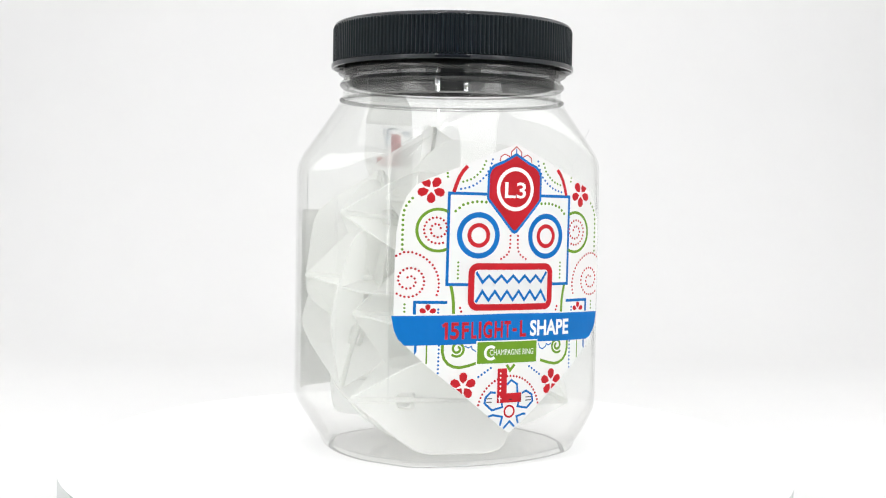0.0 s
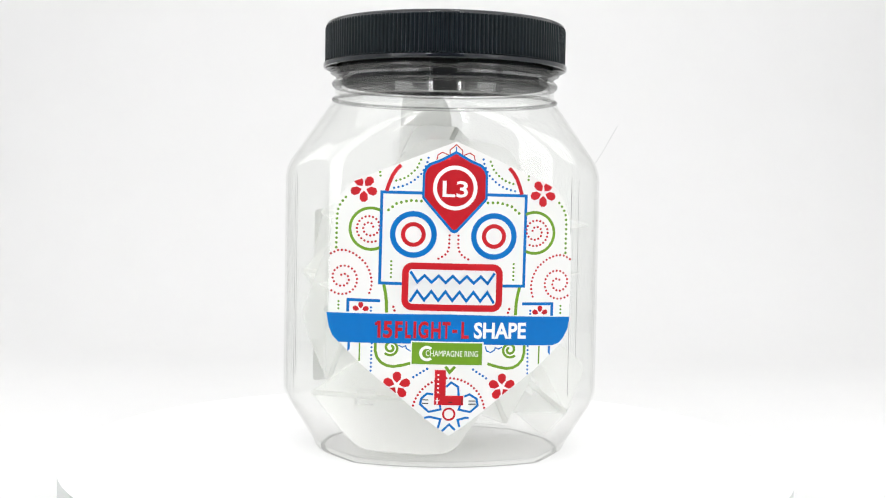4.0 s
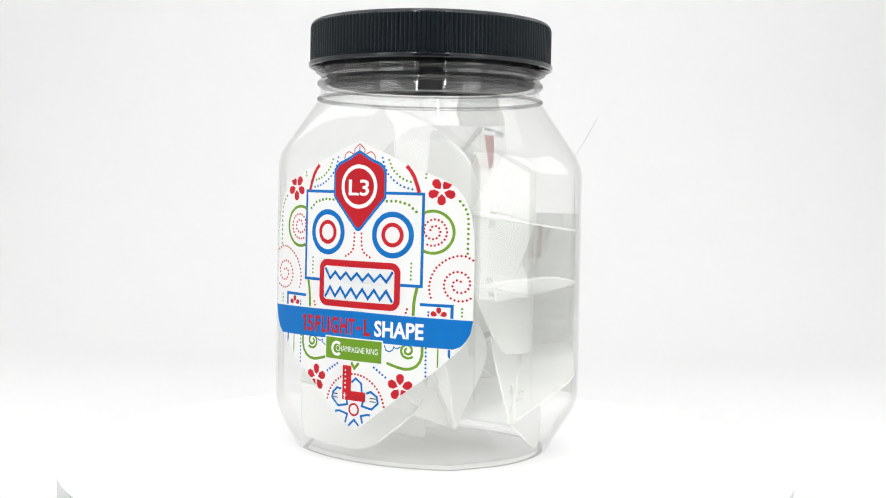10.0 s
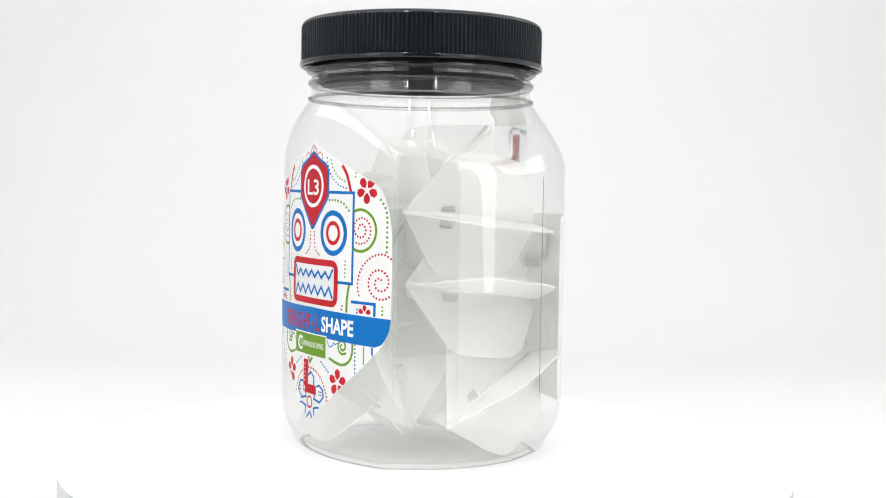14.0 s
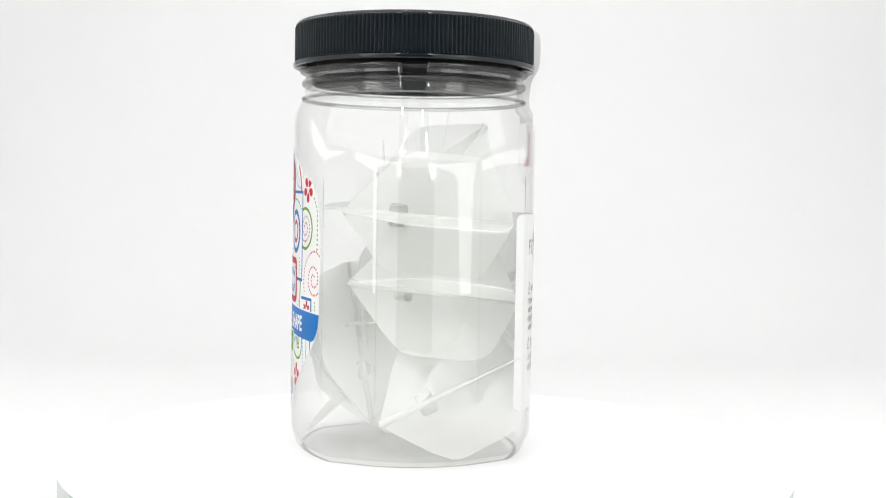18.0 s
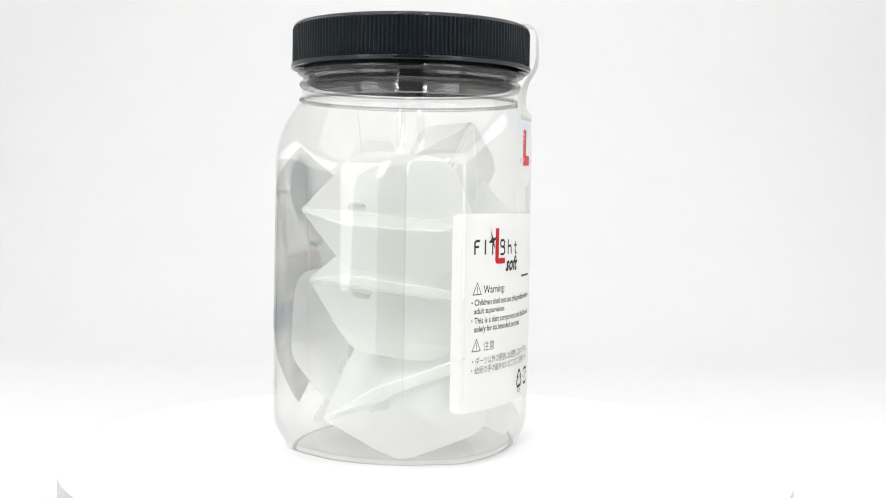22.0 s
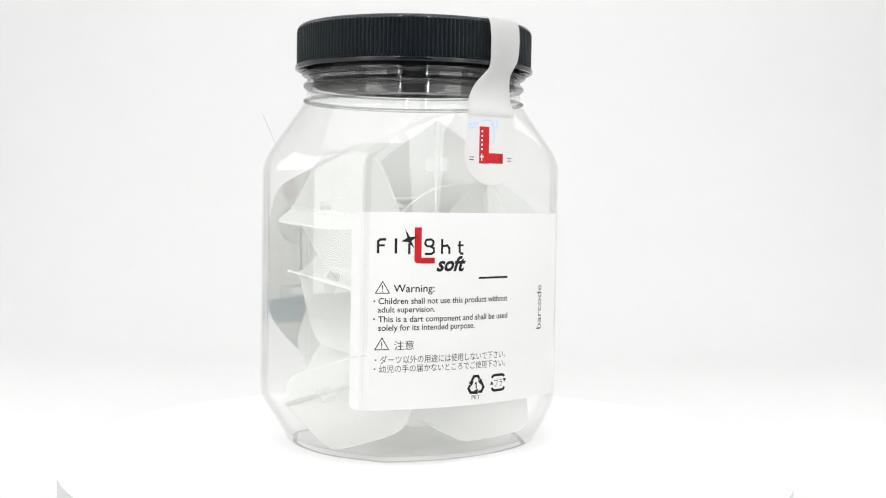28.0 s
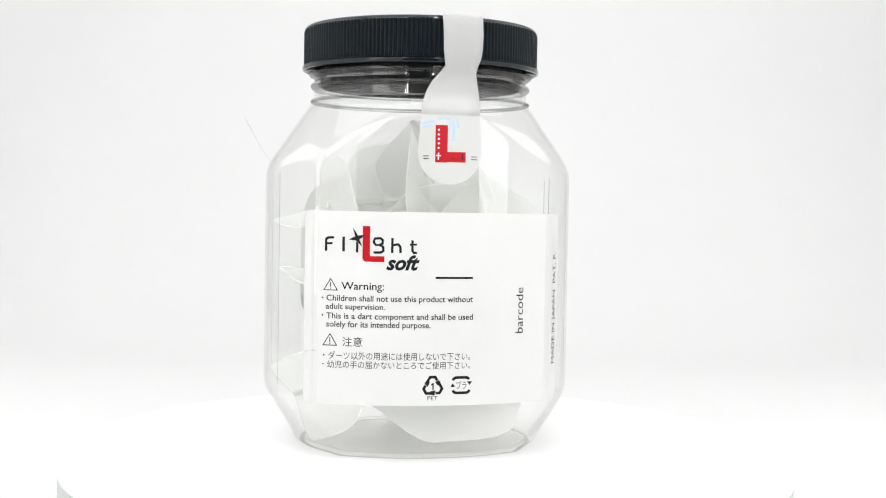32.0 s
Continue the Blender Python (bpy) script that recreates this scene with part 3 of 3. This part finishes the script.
    lay("blue_flower", f, BLUE, 2)
    lay("red_ring", Print().ring(0.25, 12.5, 1.42, 0.5), RED, 2)
    lay("red_corner_block", Print().quad(-3.5, 14.75, -0.7, 23.5).quad(-0.7, 14.75, 3.75, 17.15), RED, 4)
    lay("white_dots", Print().dots([(-2.6, 22.25 - 1.09 * i) for i in range(5)], 0.24), WHITE, 5)
    bars = Print()
    for x0, x1, z0, z1 in ((-6.5, -4.95, 14.95, 15.2), (-6.5, -4.95, 15.85, 16.1), (5.1, 6.9, 14.95, 15.2), (5.1, 6.9, 15.75, 16.0), (0.0, 1.0, 15.4, 15.6), (3.35, 3.55, 14.95, 16.6)):
        bars.quad(x0, z0, x1, z1)
    lay("dark_bars", bars, INK, 5)
    lay("white_bars", Print().quad(-2.9, 14.9, -2.6, 16.5).quad(-3.2, 15.75, -2.2, 16.0), WHITE, 5)


front_label()


def back_label():
    label = Print().fill(rounded(-33.4, 12.7, 35.2, 62.5, 1.4)).wrap("back_label", PAPER, jar, 1, 0.10, "white rectangular label with black small print")

    def lay(name, p, mat=INK, level=1, text=""):
        return p.wrap(name, mat, label, 1, 0.10 + 0.03 * level, text)

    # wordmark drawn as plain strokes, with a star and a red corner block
    m = Print()
    m.stroke([(-28.3, 52.2), (-28.3, 55.2), (-27.8, 55.65), (-26.35, 55.7)], 0.62).stroke([(-28.0, 54.15), (-26.7, 54.2)], 0.55)
    m.quad(-24.3, 52.15, -23.65, 55.95).quad(-20.9, 51.95, -20.3, 54.7)
    m.stroke([(-16.3, 55.6), (-14.8, 55.7), (-14.2, 55.2), (-14.3, 54.3), (-15.0, 53.95), (-14.1, 53.5), (-14.05, 52.5), (-14.7, 52.05), (-16.5, 52.05)], 0.6)
    m.stroke([(-16.2, 55.6), (-16.5, 54.7), (-16.0, 54.0), (-15.2, 53.95)], 0.55)
    m.quad(-12.1, 52.0, -11.5, 55.8).stroke([(-11.7, 54.0), (-10.3, 54.2), (-9.75, 53.5), (-9.7, 52.0)], 0.6)
    m.stroke([(-6.7, 55.3), (-6.7, 52.6), (-6.3, 52.1), (-5.5, 52.05)], 0.6).quad(-7.35, 53.95, -5.5, 54.45)
    lay("dark_strokes", m)
    star = [(-21.8, 58.5), (-20.45, 56.3), (-18.5, 56.5), (-20.1, 55.3), (-19.3, 53.4), (-20.9, 55.0), (-22.7, 55.2), (-21.15, 56.15)]
    p = Print()
    for i in range(8):
        p.fill([(-20.6, 55.75), star[i], star[(i + 1) % 8]])
    lay("star", p, INK, 3)
    lay("red_corner_block", Print().fill([(-19.25, 58.75), (-19.25, 50.4), (-18.9, 49.85), (-18.4, 49.65), (-17.4, 49.65), (-17.4, 58.75)]).quad(-17.4, 49.6, -13.75, 51.1), RED, 2)
    lay("lettering", Print().words("soft", -13.3, 47.5, -4.75, 51.5, 0.035, 0.35))
    lay("dark_bar", Print().quad(-0.6, 45.45, 9.3, 46.0))
    for z in (42.2, 28.0):
        tri = Print().stroke([(-28.75, z), (-25.4, z), (-27.05, z + 2.95)], 0.22, True)
        tri.quad(-27.18, z + 0.8, -26.96, z + 2.0).dot(-27.07, z + 0.45, 0.15)
        lay("warning_sign", tri)
    lay("lettering", Print().words("Warning:", -24.4, 41.75, -13.7, 44.35, 0.008))
    rows = (("Children shall not use this product without", -28.05, 9.4, 38.95, 41.0), ("adult supervision.", -28.2, -13.4, 36.85, 38.8),
            ("This is a dart component and shall be used", -28.05, 9.5, 34.4, 36.4), ("solely for its intended purpose.", -28.0, -1.7, 32.25, 34.3))
    for text, x0, x1, z0, z1 in rows:
        lay("lettering", Print().words(text, x0, z0, x1, z1, 0.012))
    lay("bullet", Print().dot(-29.0, 40.2, 0.24).dot(-29.0, 35.7, 0.24))
    lay("lettering", Print().words("\u6ce8\u610f", -24.0, 27.8, -19.0, 30.2))
    lay("lettering", Print().words("\u30fb\u30c0\u30fc\u30c4\u4ee5\u5916\u306e\u7528\u9014\u306b\u306f\u4f7f\u7528\u3057\u306a\u3044\u3067\u4e0b\u3055\u3044\u3002", -28.7, 24.4, 9.0, 26.45))
    lay("lettering", Print().words("\u30fb\u5e7c\u5150\u306e\u624b\u306e\u5c4a\u304b\u306a\u3044\u3068\u3053\u308d\u3067\u3054\u4f7f\u7528\u4e0b\u3055\u3044\u3002", -28.9, 22.15, 9.0, 24.1))
    # recycling marks
    cx, cz = -0.85, 17.75
    m = Print()
    for i in range(3):
        a = radians(90 + 120 * i)
        c, s = math.cos(a - math.pi / 2), math.sin(a - math.pi / 2)
        turn = lambda x, z: (cx + x * c - z * s, cz + x * s + z * c)
        m.stroke([turn(-1.9, 0.4), turn(-0.7, 2.4), turn(0.6, 2.4), turn(1.15, 1.5)], 0.72)
        m.fill([turn(0.5, 1.2), turn(2.05, 1.45), turn(1.4, 0.1)])
    lay("recycling_mark", m)
    lay("lettering", Print().quad(-0.95, 16.8, -0.6, 18.6).fill([(-0.95, 18.6), (-1.35, 18.25), (-1.2, 17.95), (-0.95, 18.15)]))
    lay("lettering", Print().words("PET", -2.2, 14.15, 0.5, 15.2))
    m = Print()
    m.stroke(rounded(4.4, 15.95, 8.9, 19.95, 1.0)[2:13], 0.72).stroke(rounded(4.4, 15.95, 8.9, 19.95, 1.0)[15:27], 0.72)
    m.fill([(3.75, 17.5), (5.05, 17.5), (4.4, 18.5)]).fill([(8.25, 18.9), (9.6, 18.9), (8.9, 17.9)])
    lay("recycling_mark", m)
    lay("lettering", Print().words("\u30d7\u30e9", 5.3, 16.9, 8.1, 19.0))
    lay("lettering", Print().words("barcode", 21.5, 31.1, 23.6, 43.1, 0.0, 0.0, True))
    lay("lettering", Print().words("MADE IN JAPAN  PAT. P.", 32.9, 22.2, 34.6, 52.1, 0.0, 0.0, True), INK, 6)


back_label()


# paper seal from the lid down over the neck to the back face
SEAL_PATH = [(24.0, 112.98), (29.5, 113.2), (32.6, 113.1), (33.9, 112.3), (34.5, 110.5), (34.7, 107.5), (34.6, 104.0), (34.2, 101.8), (33.2, 100.0), (32.2, 98.4),
             (31.5, 96.0), (31.2, 93.5), (31.6, 91.2), (32.2, 89.6), (32.45, 87.5)]


def seal():
    bm = bmesh.new()
    left = [5.8, 5.7, 5.6, 5.6, 5.6, 5.5, 5.4, 5.0, 4.2, 4.8, 6.4, 7.2, 7.6, 7.7, 7.7]
    right = [5.4, 5.4, 5.3, 5.3, 5.2, 5.2, 5.1, 4.9, 4.6, 4.8, 5.8, 6.8, 7.4, 7.6, 7.6]
    rows = []
    for (d, z), a, b in zip(SEAL_PATH, left, right):
        # a flat strip that stands off the lid and settles on the back face
        lean = radians(5.0 + 4.0 * min(1, max(0, (z - 89) / 12)))
        row = []
        for u in np.linspace(-1, 1, 9):
            w = u * b if u < 0 else u * a
            x, y = -d * math.sin(lean) + w * math.cos(lean), d * math.cos(lean) + w * math.sin(lean)
            if z < 98:
                share = min(1, (98 - z) / 8)
                y = y * (1 - share) + (face_y(x) + 0.15 if z < 90 else math.sqrt(max(d * d - x * x * 0.8, 1))) * share
            row.append(bm.verts.new((x * MM, y * MM, z * MM)))
        rows.append(row)
    for a, b in zip(rows, rows[1:]):
        for i in range(8):
            bm.faces.new((a[i], a[i + 1], b[i + 1], b[i]))
    bmesh.ops.recalc_face_normals(bm, faces=bm.faces)
    ob = part("seal", bm, SEAL_PAPER, jar, "white paper tamper seal with a milky round end", smooth=True)
    so = ob.modifiers.new("paper", "SOLIDIFY")
    so.thickness, so.offset = 0.00012, 0
    tag = [(2.8 - 7.7, 87.5), (2.6 - 8.4, 78.1)] + arc(2.6, 78.1, 8.4, 180, 360, 24)[1:] + [(2.8 + 7.7, 87.5)]
    Print().fill(tag).wrap("seal_end", SEAL_FILM, ob, 1, 0.12, "milky translucent film end")
    Print().quad(-1.25, 75.3, 1.95, 84.85).quad(1.95, 75.4, 6.75, 78.05).wrap("red_corner_block", RED, ob, 1, 0.17)
    Print().dots([(-0.4, 83.6 - 1.15 * i) for i in range(5)], 0.28).wrap("white_dots", WHITE, ob, 1, 0.21)
    Print().quad(-4.3, 76.1, -2.9, 76.3).quad(-4.3, 76.8, -2.9, 77.0).quad(8.2, 76.1, 9.8, 76.3).quad(8.2, 76.8, 9.8, 77.0).quad(3.0, 76.2, 4.0, 76.4).quad(5.8, 76.0, 6.05, 77.6).wrap("dark_bars", INK, ob, 1, 0.21)
    Print().quad(-0.6, 76.0, -0.25, 77.8).quad(-1.0, 76.9, 0.2, 77.2).wrap("white_bars", WHITE, ob, 1, 0.21)
    smear = Print()
    for path, w in (([(-4.7, 85.0), (-3.2, 85.5), (-1.6, 85.7)], 0.75), ([(-4.5, 84.2), (-2.2, 84.8)], 0.4), ([(-0.6, 86.3), (1.0, 86.6), (2.6, 86.4)], 0.5),
                    ([(3.1, 86.3), (3.5, 83.8), (3.4, 80.8)], 0.75), ([(4.3, 86.6), (4.7, 84.2)], 0.45), ([(2.5, 86.0), (2.6, 83.2)], 0.3)):
        smear.stroke(path, w)
    smear.wrap("blue_smear", PALE_BLUE, ob, 1, 0.15)


seal()

# ---- dart flights: four frosted wings at right angles, tip at the origin, tail along +x ----
WING = [(0, 0), (10.4, 12.2), (13.8, 15.2), (15.1, 16.0), (16.8, 16.6), (18.9, 16.8), (27, 16.8), (31.8, 16.7), (35, 16.3), (37.4, 15.5), (39.2, 14.0), (40.4, 12.2), (44.8, 3.2), (46, 0)]
THICK = 0.45


def wing_bm():
    bm = bmesh.new()
    # the lower edge steps up round a slot near the tip
    low = [(0, 0.2), (12.0, 0.2), (12.2, 2.4), (12.8, 3.0), (16.4, 3.0), (17.0, 2.4), (17.2, 0.2), (45.8, 0.2)]
    outline = low + WING[-2:0:-1]
    # one milky web within a thicker moulded edge
    bm.faces.new([bm.verts.new((x * MM, 0, z * MM)) for x, z in outline])
    sides = [[bm.verts.new((x * MM, s * THICK * MM, z * MM)) for x, z in outline] for s in (-0.5, 0.5)]
    n = len(outline)
    for i in range(n):
        j = (i + 1) % n
        bm.faces.new((sides[0][i], sides[0][j], sides[1][j], sides[1][i]))
    bmesh.ops.recalc_face_normals(bm, faces=bm.faces)
    return bm


def dart_flight():
    ob = tagged(new("dart_flight"), "frosted white four-winged dart flight lying in the jar", "dart flight", "dart flights in the jar")
    first = part("wing", wing_bm(), FLIGHT, ob)
    for k in (1, 2, 3):
        w = new("wing", first.data)
        w.parent = ob
        w.matrix_basis = pose(0, 0, 0, 90 * k)
    bm = bmesh.new()
    bmesh.ops.create_cone(bm, cap_ends=True, segments=10, radius1=1.0 * MM, radius2=0.5 * MM, depth=45 * MM)
    bmesh.ops.rotate(bm, verts=bm.verts, matrix=Matrix.Rotation(radians(90), 3, "Y"))
    bmesh.ops.translate(bm, verts=bm.verts, vec=(23.0 * MM, 0, 0))
    part("spine", bm, FLIGHT, ob, smooth=True)
    return ob


def lying(tip, tail, roll):
    """Pose in the jar's space: tip point, point towards the tail, turn about the long axis. Millimetres and degrees."""
    ax = (Vector(tail) - Vector(tip)).normalized()
    q = ax.to_track_quat("X", "Z").to_matrix().to_4x4()
    return Matrix.Translation(Vector(tip) * MM) @ q @ pose(0, 0, 0, roll)


FLIGHTS = [
    ((26.4, -20.6, 62.6), (19.4, 25.0, 59.6), 8),
    ((25.0, -18.8, 44.4), (18.4, 26.5, 38.9), -14),
    ((33.1, -10.9, 9.3), (13.9, 28.3, 23.9), -21.5),
    ((5.3, 19.4, 86.5), (-11.95, -4.75, 51.35), 0.4),
    ((17.0, -11.5, 6.5), (-1.0, -17.3, 48.4), 30),
    ((-22.0, -5.0, 66.0), (23.8, -9.2, 63.9), 5),
    ((-33.0, 0.0, 62.0), (12.6, 4.2, 57.8), 40),
    ((-32.0, -6.0, 36.0), (13.2, -13.9, 32.6), 8),
    ((-34.6, -11.0, 14.6), (6.5, -17.5, 12.6), 45),
    ((-38.0, 11.0, 45.0), (4.8, -5.4, 42.7), 10),
    ((-30.6, 3.8, 15.0), (-15.8, 9.0, 58.2), 20),
    ((0.0, 5.0, 16.0), (2.1, -2.2, 61.4), 10),
    ((-25.1, 16.6, 32.0), (20.5, 18.2, 38.2), 41),
    ((17.9, 17.0, 13.1), (-28.0, 16.0, 15.9), 45),
    ((-13.7, 14.7, 74.0), (-22.4, 11.0, 29.0), 33),
]

flights = []
for k, (tip, tail, roll) in enumerate(FLIGHTS):
    m = lying(tip, tail, roll)
    ob = dart_flight() if k == 0 else copy_thing(flights[0], Matrix())
    flights.append(ob)


fibre_curve = bpy.data.curves.new("fibre", "CURVE")
fibre_curve.dimensions, fibre_curve.bevel_depth, fibre_curve.bevel_resolution = "3D", 0.00006, 1
spline = fibre_curve.splines.new("BEZIER")
FIBRE = [(41.6, 2.0, 75.5), (44.0, 2.5, 79.0), (46.6, 3.0, 83.5), (48.6, 3.2, 87.0)]
spline.bezier_points.add(len(FIBRE) - 1)
for knot, place in zip(spline.bezier_points, FIBRE):
    knot.co = Vector(place) * MM
    knot.handle_left_type = knot.handle_right_type = "AUTO"
fibre_shape = bpy.data.objects.new("fibre_shape", fibre_curve)
fibre = tagged(new("fibre", bpy.data.meshes.new_from_object(fibre_shape)), "fine pale fibre clinging to the jar shoulder", "fibre")
bpy.data.objects.remove(fibre_shape)
fibre.data.materials.append(plastic("pale_fibre", (0.45, 0.45, 0.46), 0.5))


def motions():
    """Everything on the turntable goes round with it at an even pace."""
    seat = pose(LID_X * MM, LID_Y * MM, 0.0002, 0, 0, YAW)
    walk(turntable, [(t, turned(t, Matrix())) for t in STEPS])
    walk(jar, [(t, turned(t, seat)) for t in STEPS])
    walk(fibre, [(t, turned(t, seat)) for t in STEPS])
    for ob, (tip, tail, roll) in zip(flights, FLIGHTS):
        m = seat @ lying(tip, tail, roll)
        walk(ob, [(t, turned(t, m)) for t in STEPS])


motions()
